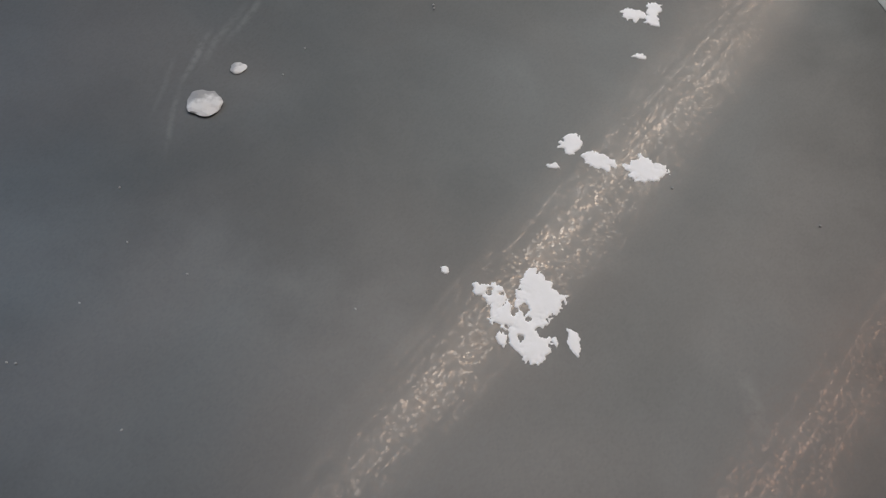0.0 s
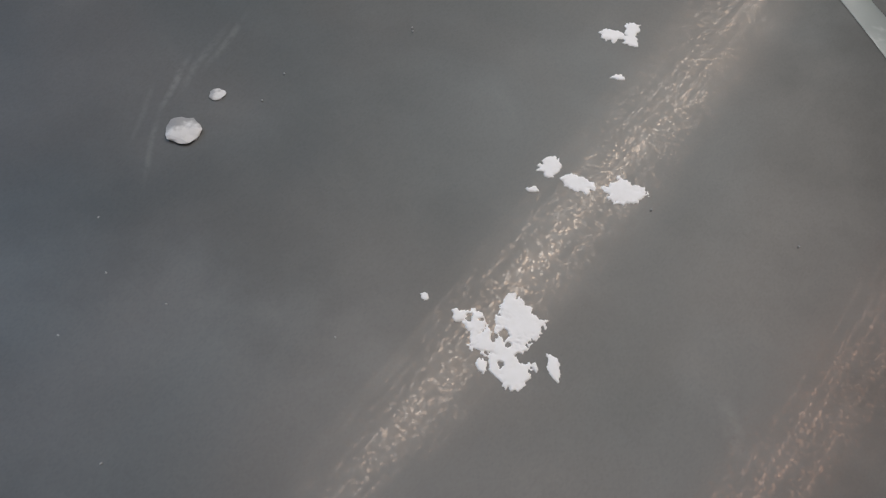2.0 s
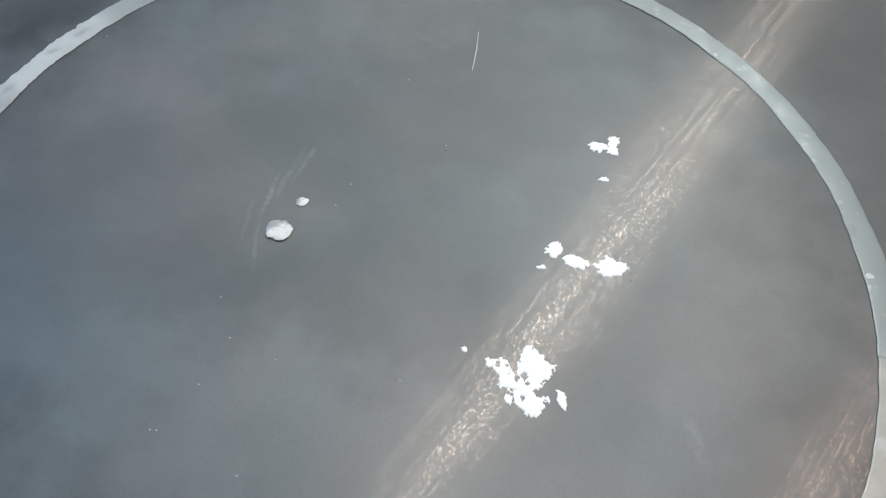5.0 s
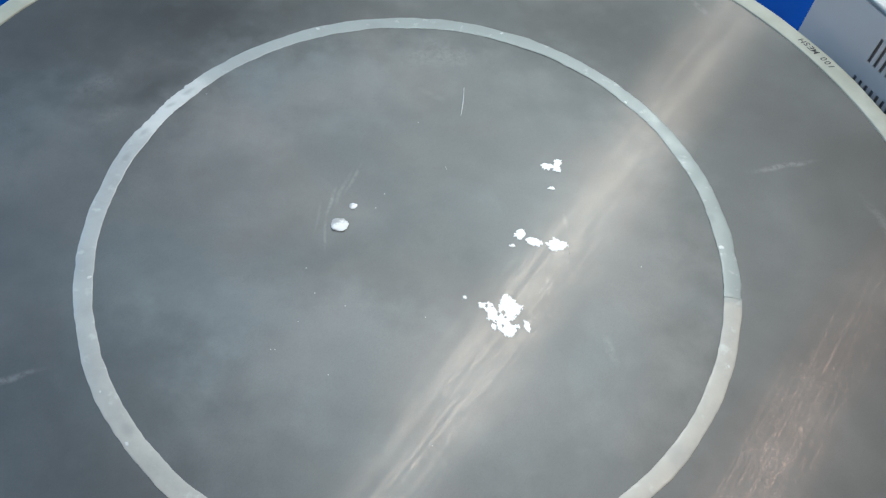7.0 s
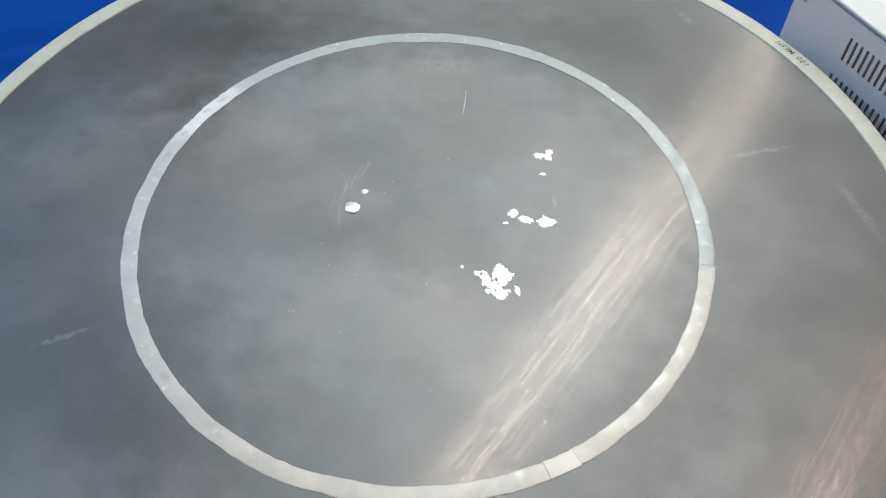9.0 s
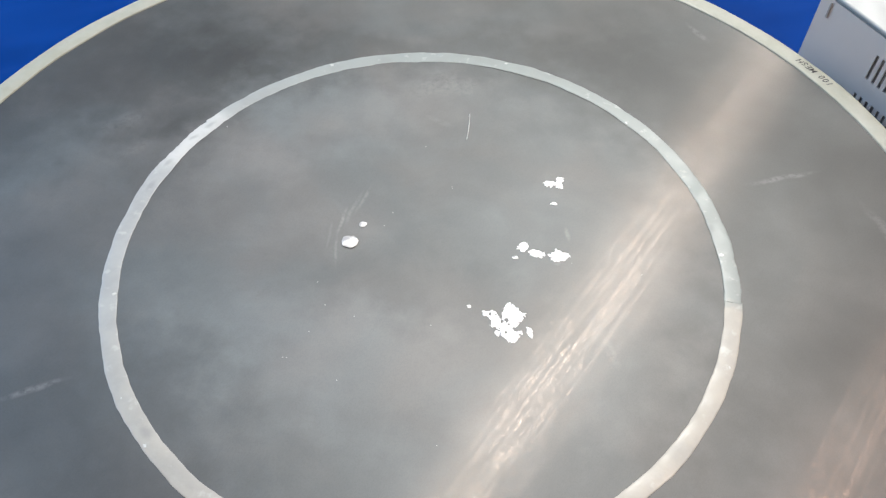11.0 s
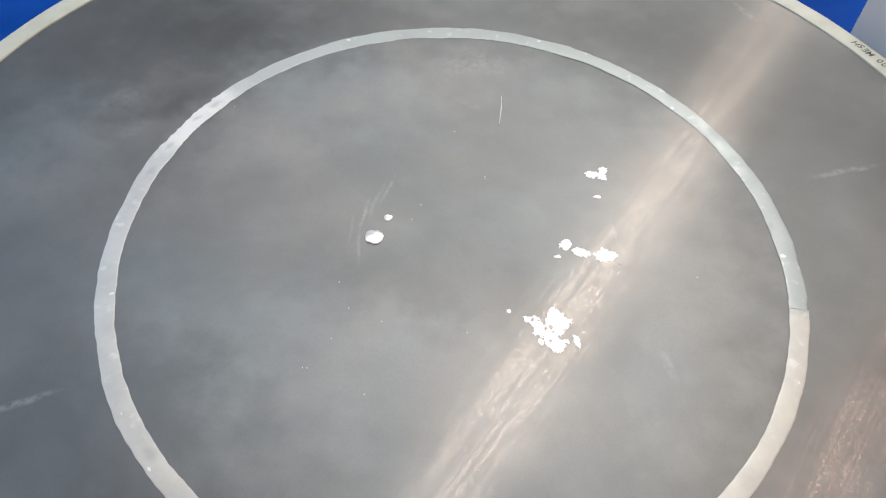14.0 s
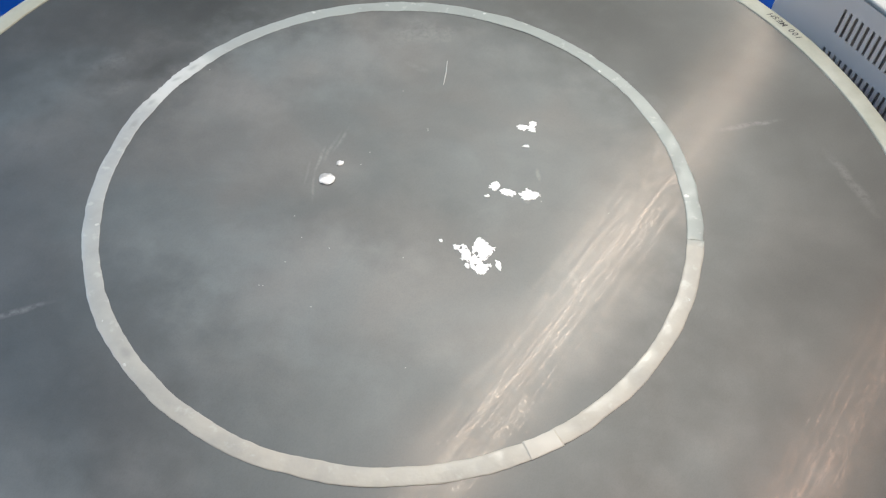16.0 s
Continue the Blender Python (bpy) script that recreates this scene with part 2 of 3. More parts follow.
def ring_material():
    """Sealant whose thickness changes along the ring: greenish grey, a bright torn stretch, smudged white, then cream."""
    n = Nodes("sealant")
    c = n.coords()
    axes = n.node("ShaderNodeSeparateXYZ")
    n.link(c, axes.inputs[0])
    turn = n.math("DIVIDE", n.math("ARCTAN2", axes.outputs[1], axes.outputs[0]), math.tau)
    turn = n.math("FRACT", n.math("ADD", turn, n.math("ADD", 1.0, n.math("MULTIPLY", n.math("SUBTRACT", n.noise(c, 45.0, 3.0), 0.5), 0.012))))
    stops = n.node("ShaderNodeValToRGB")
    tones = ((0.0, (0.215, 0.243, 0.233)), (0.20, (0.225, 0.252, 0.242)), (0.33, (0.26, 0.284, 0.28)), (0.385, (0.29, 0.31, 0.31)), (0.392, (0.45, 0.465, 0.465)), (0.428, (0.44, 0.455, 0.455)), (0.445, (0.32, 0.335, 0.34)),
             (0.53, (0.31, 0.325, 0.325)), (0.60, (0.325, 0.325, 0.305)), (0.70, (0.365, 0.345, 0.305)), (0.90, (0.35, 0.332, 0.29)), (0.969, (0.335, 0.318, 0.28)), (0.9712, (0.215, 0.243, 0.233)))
    ramp = stops.color_ramp
    ramp.elements[0].position, ramp.elements[1].position = 0.0, 0.9712
    ramp.elements[0].color, ramp.elements[1].color = (*tones[0][1], 1), (*tones[-1][1], 1)
    for at, tone in tones[1:-1]:
        ramp.elements.new(at).color = (*tone, 1)
    n.link(turn, stops.inputs[0])
    col = n.mix(n.ramp(n.noise(c, 34.0, 4.0, 0.6), 0.36, 0.70, 0.0, 0.34), stops.outputs[0], (0.19, 0.20, 0.20))
    col = n.mix(n.ramp(n.noise(c, 85.0, 3.0, 0.6), 0.58, 0.74, 0.0, 0.4), col, (0.48, 0.49, 0.485))
    for x, y, rx, ry, turned in ((-0.2290, 0.1000, 0.0045, 0.0022, 55), (-0.2130, 0.1330, 0.0040, 0.0016, 40), (-0.2010, 0.1480, 0.0050, 0.0020, 45), (-0.2385, 0.0720, 0.0055, 0.0024, 70), (0.2440, 0.0300, 0.004, 0.002, 80), (-0.190, -0.160, 0.005, 0.003, 130)):
        col = n.mix(n.math("MULTIPLY", n.blot(c, x, y, rx, ry, turned), 0.38), col, (0.16, 0.17, 0.175))
    return n.set(Base_Color=col, Roughness=n.ramp(n.noise(c, 60.0), 0.3, 0.7, 0.3, 0.52), Normal=n.bump(n.noise(c, 120.0, 3.0), 0.3, 0.001))


def lump_material():
    """Caked powder: grey, turning chalky white towards one side along an uneven border."""
    n = Nodes("caked_lump")
    c = n.coords()
    face = n.node("ShaderNodeVectorMath", operation="DOT_PRODUCT")
    n.link(c, face.inputs[0])
    face.inputs[1].default_value = (0.5, -0.85, 0.0)
    side = n.math("ADD", n.math("MULTIPLY", face.outputs["Value"], 170.0), n.math("MULTIPLY", n.math("SUBTRACT", n.noise(c, 260.0, 3.0), 0.5), 1.6))
    col = n.mix(n.ramp(side, -0.55, 0.15), (0.33, 0.332, 0.335), (0.74, 0.74, 0.735))
    return n.set(Base_Color=col, Roughness=0.8, Normal=n.bump(n.noise(c, 700.0, 3.0), 0.4, 0.0002))


def powder_material():
    n = Nodes("white_powder")
    c = n.coords()
    col = n.mix(n.ramp(n.noise(c, 220.0, 4.0), 0.3, 0.7), (0.90, 0.90, 0.89), (0.94, 0.94, 0.94))
    return n.set(Base_Color=col, Roughness=0.9, Normal=n.bump(n.noise(c, 900.0, 2.0), 0.25, 0.0001))


def blue_material():
    n = Nodes("blue_cloth")
    c = n.coords()
    col = n.mix(n.ramp(n.noise(c, 4.0, 4.0), 0.3, 0.7), (0.0015, 0.021, 0.135), (0.003, 0.032, 0.185))
    weave = n.noise(n.mapping(c, scale=(1, 2.2, 1)), 420.0, 2.0)
    return n.set(Base_Color=col, Roughness=0.75, Specular_IOR_Level=0.05, Normal=n.bump(weave, 0.1, 0.0004))


def paint_material(name, low, high, rough=0.45, scale=6.0, bump=0.1):
    n = Nodes(name)
    c = n.coords()
    col = n.mix(n.ramp(n.noise(c, scale, 5.0, 0.6), 0.3, 0.7), low, high)
    return n.set(Base_Color=col, Roughness=n.ramp(n.noise(c, scale * 6), 0.3, 0.7, rough - 0.08, rough + 0.1),
                 Normal=n.bump(n.noise(c, scale * 90, 2.0), bump, 0.001))


M_CLOTH = cloth_material()
M_RIM = gum_material("rim_plastic", (0.258, 0.269, 0.224), (0.306, 0.313, 0.272), 0.62, (0.224, 0.231, 0.204))
M_RING = ring_material()
M_RING_BRIGHT = gum_material("sealant_bright", (0.40, 0.41, 0.41), (0.50, 0.51, 0.51), 0.4, (0.24, 0.25, 0.26))
M_RING_OVERLAP = gum_material("sealant_overlap", (0.40, 0.38, 0.34), (0.45, 0.43, 0.385), 0.45, (0.27, 0.27, 0.26))
M_POWDER = powder_material()
M_LUMP = lump_material()
M_GRAIN = gum_material("grain_grey", (0.30, 0.30, 0.30), (0.40, 0.40, 0.40), 0.7)
M_BLUE = blue_material()
M_CASE = paint_material("case_grey", (0.77, 0.665, 0.60), (0.82, 0.71, 0.645))
M_LID = paint_material("case_white", (0.29, 0.305, 0.305), (0.33, 0.345, 0.345), 0.45)
M_DARK = paint_material("vent_dark", (0.313, 0.299, 0.286), (0.354, 0.340, 0.326), 0.7)
M_CLIP = paint_material("clip_brown", (0.46, 0.40, 0.36), (0.52, 0.455, 0.41), 0.5)
M_INK = paint_material("black_ink", (0.015, 0.015, 0.018), (0.03, 0.03, 0.035), 0.6)
M_WALL = paint_material("wall_paint", (0.74, 0.715, 0.685), (0.80, 0.775, 0.745), 0.7, 2.0)
M_CEIL = paint_material("ceiling_paint", (0.62, 0.615, 0.60), (0.69, 0.685, 0.67), 0.8, 2.0)
M_FLOOR = paint_material("floor_concrete", (0.22, 0.21, 0.20), (0.32, 0.31, 0.30), 0.6, 3.0, 0.3)
M_FIBRE = paint_material("pale_fibre", (0.530, 0.530, 0.517), (0.571, 0.571, 0.558), 0.5)
M_LAMP = paint_material("lamp_housing", (0.74, 0.74, 0.73), (0.8, 0.8, 0.79), 0.4)
M_WOOD = paint_material("table_board", (0.20, 0.13, 0.08), (0.30, 0.20, 0.12), 0.5)


# ---- mesh helpers ----
def part(name, bm, material, parent=None, label="", smooth=False):
    """One bmesh as one mesh object, under parent if there is one."""
    me = bpy.data.meshes.new(name)
    bm.to_mesh(me)
    bm.free()
    me.materials.append(material)
    if smooth:
        for p in me.polygons:
            p.use_smooth = True
    ob = new(name, me)
    ob.parent = parent
    if label:
        ob["label"] = label
    return ob


def empty(name, m, label, category, group=""):
    ob = new(name)
    ob.matrix_world = m
    return tagged(ob, label, category, group)


def box_bm(x0, x1, y0, y1, z0, z1, bevel=0.0, segments=2):
    bm = bmesh.new()
    bmesh.ops.create_cube(bm, size=1)
    for v in bm.verts:
        v.co = Vector((x0 + (v.co.x + 0.5) * (x1 - x0), y0 + (v.co.y + 0.5) * (y1 - y0), z0 + (v.co.z + 0.5) * (z1 - z0)))
    if bevel:
        bmesh.ops.bevel(bm, geom=bm.edges[:], offset=bevel, segments=segments, affect="EDGES", profile=0.6)
    return bm


def band_bm(a0, a1, inner, outer, height, step=0.5, wobble=0.0, seed=0.0, crown=0.0, ragged=0.0, torn=(0, 360)):
    """A flat band along an arc from a0 to a1 degrees; inner and outer are radii. Its edges wander by wobble and, from torn[0] to torn[1] degrees, by ragged; its middle rises by crown."""
    bm = bmesh.new()
    count = max(2, int(round((a1 - a0) / step)))
    whole = abs(a1 - a0 - 360) < 1e-6
    rows = []
    for i in range(count if whole else count + 1):
        a = radians(a0 + (a1 - a0) * i / count)
        ca, sa = math.cos(a), math.sin(a)
        turn = a0 + (a1 - a0) * i / count
        tear = ragged * max(0.0, min(1.0, (turn - torn[0]) / 4, (torn[1] - turn) / 4))
        d0 = wobble * noise.noise((ca * 9 + seed, sa * 9, 1.7)) + 0.5 * wobble * noise.noise((ca * 31 + seed, sa * 31, 4.1)) + 0.5 * tear * noise.noise((ca * 90 + seed, sa * 90, 2.0))
        d1 = wobble * noise.noise((ca * 9 + seed, sa * 9, 8.3)) + 0.5 * wobble * noise.noise((ca * 31 + seed, sa * 31, 6.6)) + tear * (noise.noise((ca * 70 + seed, sa * 70, 7.0)) + 0.6 * noise.noise((ca * 170 + seed, sa * 170, 3.0)))
        r0, r1 = inner + d0, outer + d1
        edge = min(0.18 * (r1 - r0), 0.0012)
        ring = [(r0, 0.0), (r0 + edge * 0.3, height * 0.7), (r0 + edge, height), ((r0 + r1) / 2, height + crown), (r1 - edge, height), (r1 - edge * 0.3, height * 0.7), (r1, 0.0)]
        rows.append([bm.verts.new((r * ca, r * sa, z)) for r, z in ring])
    for i in range(count):
        p, q = rows[i], rows[(i + 1) % len(rows)]
        for k in range(len(p) - 1):
            bm.faces.new((p[k], p[k + 1], q[k + 1], q[k])[::-1])
    if not whole:
        bm.faces.new(rows[0])
        bm.faces.new(rows[-1][::-1])
    bmesh.ops.recalc_face_normals(bm, faces=bm.faces[:])
    return bm


def wall_ring_bm(r0, r1, z0, z1, count=180):
    """A hoop of rectangular section."""
    bm = bmesh.new()
    rows = []
    for i in range(count):
        a = math.tau * i / count
        rows.append([bm.verts.new((r * math.cos(a), r * math.sin(a), z)) for r, z in ((r0, z0), (r1, z0), (r1, z1), (r0, z1))])
    for i in range(count):
        p, q = rows[i], rows[(i + 1) % count]
        for k in range(4):
            bm.faces.new((p[k], q[k], q[(k + 1) % 4], p[(k + 1) % 4]))
    bmesh.ops.recalc_face_normals(bm, faces=bm.faces[:])
    return bm


def cloth_z(x, y):
    """The slack of the wire cloth: a slight sag and low, wide ripples."""
    k = min(1.0, math.hypot(x, y) / RIM_IN)
    return 0.0008 * noise.noise((x * 6, y * 6, 2.0)) * (1 - k) - 0.0006 * (1 - k * k)


def heap_bm(lobes, height, step=0.0006, rough=0.45, seed=0.0, holes=()):
    """Loose powder: a height field out of oval lobes (x, y, rx, ry, turn), cut ragged by noise where it thins out and by holes (x, y, r)."""
    xs = [l[0] for l in lobes]
    ys = [l[1] for l in lobes]
    reach = max(max(l[2], l[3]) for l in lobes) * 1.7
    x0, x1, y0, y1 = min(xs) - reach, max(xs) + reach, min(ys) - reach, max(ys) + reach
    nx, ny = int((x1 - x0) / step) + 1, int((y1 - y0) / step) + 1
    bm = bmesh.new()
    grid = {}
    level = np.empty((nx, ny))
    for i in range(nx):
        for j in range(ny):
            x, y = x0 + i * step, y0 + j * step
            h = -1.0
            wx, wy = x, y
            x += 0.0011 * noise.noise((wx * 420 + seed, wy * 420, 9.0)) + 0.0006 * noise.noise((wx * 1100 + seed, wy * 1100, 3.0))
            y += 0.0011 * noise.noise((wx * 420 + seed, wy * 420, 17.0)) + 0.0006 * noise.noise((wx * 1100 + seed, wy * 1100, 13.0))
            for lx, ly, rx, ry, turn in lobes:
                c, s = math.cos(radians(turn)), math.sin(radians(turn))
                u, v = ((x - lx) * c + (y - ly) * s) / rx, (-(x - lx) * s + (y - ly) * c) / ry
                h = max(h, 1 - math.hypot(u, v))
            for lx, ly, r in holes:
                h = min(h, 0.8 * (math.hypot(x - lx, (y - ly) * (1 + 0.5 * math.sin(lx * 9000))) / r - 1))
            h += rough * (0.50 * noise.noise((x * 210 + seed, y * 210, 0.3)) + 0.45 * noise.noise((x * 480 + seed, y * 480, 5.1)) + 0.30 * noise.noise((x * 1000 + seed, y * 1100, 2.2)))
            level[i, j] = h

    def vertex(i, j):
        if (i, j) not in grid:
            h = level[i, j]
            z = height * (1 - math.exp(-5.0 * h)) if h > 0 else max(-0.0008, h * 0.004)
            z += cloth_z(x0 + i * step, y0 + j * step)
            grid[i, j] = bm.verts.new((x0 + i * step, y0 + j * step, z))
        return grid[i, j]

    for i in range(nx - 1):
        for j in range(ny - 1):
            if level[i:i + 2, j:j + 2].max() > 0:
                bm.faces.new((vertex(i, j), vertex(i + 1, j), vertex(i + 1, j + 1), vertex(i, j + 1)))
    return bm


def lump_bm(rx, ry, rz, seed=0.0, levels=3, flat=0.35):
    """A small caked lump with dented, faceted sides and a flat foot."""
    bm = bmesh.new()
    bmesh.ops.create_icosphere(bm, subdivisions=levels, radius=1)
    for v in bm.verts:
        k = 1 + 0.30 * noise.noise(v.co * 1.3 + Vector((seed, 0, 0))) + 0.10 * noise.noise(v.co * 4.0 + Vector((0, seed, 0)))
        v.co = Vector((v.co.x * rx * k, v.co.y * ry * k, max(v.co.z, -flat) * rz * k))
    low = min(v.co.z for v in bm.verts)
    for v in bm.verts:
        v.co.z -= low + 0.0002
    return bm


# ---- the room ----
HALF = 5.2


def room():
    # walls and ceiling are out of view, added to close the room and bounce light
    for name, b in (("wall_east", (HALF, HALF + 0.2, -HALF, HALF)),
                    ("wall_north", (-HALF - 0.2, HALF + 0.2, HALF, HALF + 0.2)), ("wall_south", (-HALF - 0.2, HALF + 0.2, -HALF - 0.2, -HALF))):
        tagged(part(name, box_bm(*b, 0, CEIL_Z), M_WALL), "plain off-white painted workshop wall", "wall", kind="structure")
    z0, z1, y0, y1 = WIN_Z - WIN_H / 2, WIN_Z + WIN_H / 2, WIN_Y - WIN_W / 2, WIN_Y + WIN_W / 2
    bm = bmesh.new()
    for b in ((-HALF, HALF, 0, z0), (-HALF, HALF, z1, CEIL_Z), (-HALF, y0, z0, z1), (y1, HALF, z0, z1)):
        piece = box_bm(WEST - 0.2, WEST, *b)
        me = bpy.data.meshes.new("piece")
        piece.to_mesh(me)
        piece.free()
        bm.from_mesh(me)
        bpy.data.meshes.remove(me)
    tagged(part("wall_west", bm, M_WALL), "plain off-white painted wall with an added high window", "wall", kind="structure")
    # no window is in sight; this frame is added to hold the cool fill
    w = tagged(new("added_window"), "added unseen window, high and wide, with white frame", "window", kind="structure")
    w.location = (WEST, WIN_Y, WIN_Z)
    for name, b in (("window_sill", (-0.05, 0.03, -WIN_W / 2 - 0.05, WIN_W / 2 + 0.05, -WIN_H / 2 - 0.04, -WIN_H / 2 - 0.002)), ("window_frame", (-0.045, 0.012, -WIN_W / 2 - 0.05, WIN_W / 2 + 0.05, WIN_H / 2 + 0.002, WIN_H / 2 + 0.05)),
                    ("window_frame", (0.002, 0.012, -WIN_W / 2 - 0.05, -WIN_W / 2, -WIN_H / 2, WIN_H / 2)), ("window_frame", (0.002, 0.012, WIN_W / 2, WIN_W / 2 + 0.05, -WIN_H / 2, WIN_H / 2)), ("window_mullion", (-0.04, -0.01, -0.02, 0.02, -WIN_H / 2 + 0.001, WIN_H / 2 - 0.001))):
        part(name, box_bm(*b, 0.003), M_LAMP, w)
    tagged(part("floor", box_bm(-HALF - 0.2, HALF + 0.2, -HALF - 0.2, HALF + 0.2, -0.2, 0), M_FLOOR), "grey concrete workshop floor", "floor", kind="structure")
    tagged(part("ceiling", box_bm(-HALF - 0.2, HALF + 0.2, -HALF - 0.2, HALF + 0.2, CEIL_Z, CEIL_Z + 0.2), M_CEIL), "plain off-white painted ceiling", "ceiling", kind="structure")
    for run in TUBES:
        half = run[2]
        lamp = empty("ceiling_lamp", tube_pose(run), "long white ceiling tube lamp fixed to ceiling", "lamp", "ceiling lamps")
        part("housing", box_bm(-half, half, -0.06, 0.06, 0.012, 0.12, 0.006), M_LAMP, lamp)
        part("end_cap", box_bm(-half - 0.03, -half - 0.003, -0.05, 0.05, -0.01, 0.11, 0.004), M_LAMP, lamp)
        part("end_cap", box_bm(half + 0.003, half + 0.03, -0.05, 0.05, -0.01, 0.11, 0.004), M_LAMP, lamp)


room()


# ---- table and blue cloth ----
def table():
    t = empty("work_table", pose(0, 0.15, 0), "plain wooden work table under a blue cloth", "table")
    part("tabletop", box_bm(-1.25, 1.25, -0.85, 1.1, TABLE_Z - 0.05, TABLE_Z - 0.006, 0.004), M_WOOD, t)
    for x in (-1.15, 1.15):
        for y in (-0.75, 1.0):
            part("leg", box_bm(x - 0.03, x + 0.03, y - 0.03, y + 0.03, 0, TABLE_Z - 0.05, 0.004), M_WOOD, t)


def blue_cloth():
    """Cloth spread on the table, with low creases and hanging edges."""
    bm = bmesh.new()
    nx, ny = 200, 240
    g = []
    for j in range(ny + 1):
        row = []
        for i in range(nx + 1):
            x, y = -1.33 + 2.66 * i / nx, -0.78 + 2.11 * j / ny
            z = TABLE_Z + 0.006 * noise.noise((x * 3.1, y * 4.3, 0)) * 0.5 + 0.003 * noise.noise((x * 9, y * 15, 3)) + 0.0045
            z += 0.007 * max(0.0, noise.noise((x * 4.0 + y * 3.0, y * 24 - x * 9, 7))) + 0.003 * noise.noise((x * 7 - 3, y * 38 - x * 12, 5))
            over = max(abs(x) - 1.27, -0.72 - y, y - 1.27, 0)
            row.append(bm.verts.new((x, y, max(z, TABLE_Z) - over * 4)))
        g.append(row)
    for j in range(ny):
        for i in range(nx):
            bm.faces.new((g[j][i], g[j][i + 1], g[j + 1][i + 1], g[j + 1][i]))
    ob = part("blue_cloth", bm, M_BLUE, smooth=True)
    sol = ob.modifiers.new("thickness", "SOLIDIFY")
    sol.thickness, sol.offset = 0.0015, -1
    tagged(ob, "creased deep blue cloth spread over the work table", "cloth")


table()
blue_cloth()


# ---- the sieve ----
def stroke_text(text, size, parent, radius, a0, a1, z):
    """Hand-lettered characters along the rim, tops towards the centre, one mesh a letter."""
    shown = [k for k, ch in enumerate(text) if ch != " "]
    for k in shown:
        a = a0 + (a1 - a0) * (k + 0.5) / len(text)
        cu = bpy.data.curves.new("letter", "FONT")
        cu.body, cu.size, cu.align_x, cu.align_y = text[k], size, "CENTER", "CENTER"
        cu.extrude, cu.shear, cu.offset = 0.00004, 0.22, 0.00005
        tmp = bpy.data.objects.new("tmp", cu)
        scene.collection.objects.link(tmp)
        me = bpy.data.meshes.new_from_object(tmp.evaluated_get(bpy.context.evaluated_depsgraph_get()))
        bpy.data.objects.remove(tmp)
        bpy.data.curves.remove(cu)
        me.name = "letter"
        me.materials.clear()
        me.materials.append(M_INK)
        ob = new("letter", me)
        ob.parent = parent
        jitter = ((k * 37) % 7 - 3) * 0.00014
        ob.matrix_basis = pose((radius + jitter) * math.cos(radians(a)), (radius + jitter) * math.sin(radians(a)), z, 0, 0, a + 90 + ((k * 53) % 9 - 4))


def sieve():
    s = empty("round_sieve", pose(0, 0, MESH_Z), "round wire-mesh sieve screen with cream rim lying on blue cloth", "sieve")
    bm = bmesh.new()
    rings = 44
    prev = [bm.verts.new((0, 0, 0))]
    n = 144
    for k in range(1, rings + 1):
        r = (RIM_IN + 0.006) * k / rings
        cur = []
        for i in range(n):
            a = math.tau * i / n
            x, y = r * math.cos(a), r * math.sin(a)
            z = cloth_z(x, y)
            cur.append(bm.verts.new((x, y, z)))
        for i in range(n):
            if k == 1:
                bm.faces.new((prev[0], cur[i], cur[(i + 1) % n]))
            else:
                bm.faces.new((prev[i], cur[i], cur[(i + 1) % n], prev[(i + 1) % n]))
        prev = cur
    cloth = part("wire_cloth", bm, M_CLOTH, s, "fine grey stainless wire mesh with dusty smears", True)
    rim = part("rim", band_bm(0, 360, RIM_IN, RIM_OUT, 0.0014, 0.75, 0.0007, 3.0, 0.0004), M_RIM, s, "cream plastic rim with black handwriting", True)
    part("frame_hoop", wall_ring_bm(RIM_IN + 0.004, RIM_OUT - 0.002, TABLE_Z - MESH_Z + 0.008, -0.0015), M_RIM, s, "cream outer hoop")
    stroke_text("100 MESH", 0.0090, rim, 0.4495, 27.7, 33.5, 0.00185)
    ring = new("sealant_ring")
    ring.parent = s
    ring.location = (0.0022, -0.0018, 0)
    ring["label"] = "pale sealant ring stuck on the mesh"
    r0, r1 = RING_R - RING_W / 2, RING_R + RING_W / 2
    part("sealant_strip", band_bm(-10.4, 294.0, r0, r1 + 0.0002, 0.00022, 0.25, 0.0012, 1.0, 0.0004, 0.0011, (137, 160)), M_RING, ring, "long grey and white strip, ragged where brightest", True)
    part("sealant_strip", band_bm(293.4, 299.2, r0 - 0.0001, r1 + 0.0003, 0.00030, 0.3, 0.0008, 2.0, 0.0004), M_RING_OVERLAP, ring, "short pale overlap", True)
    part("sealant_strip", band_bm(298.6, 349.8, r0, r1, 0.00024, 0.4, 0.0010, 4.0, 0.0004), M_RING, ring, "smooth cream strip", True)
    for a, dr, size in ((112, 0.004, 0.0022), (0.5, -0.003, 0.0030), (222, 0.004, 0.0016), (212, 0.002, 0.0018), (72, 0.003, 0.0020), (-24, 0.003, 0.0016), (190, -0.004, 0.0018), (40, -0.005, 0.0016)):
        blob = part("sealant_blob", lump_bm(size * 1.05, size * 0.7, 0.0003, a), M_RING_BRIGHT, ring)
        blob.matrix_basis = pose((RING_R + dr) * math.cos(radians(a)), (RING_R + dr) * math.sin(radians(a)), 0.0003, 0, 0, a * 3)


sieve()


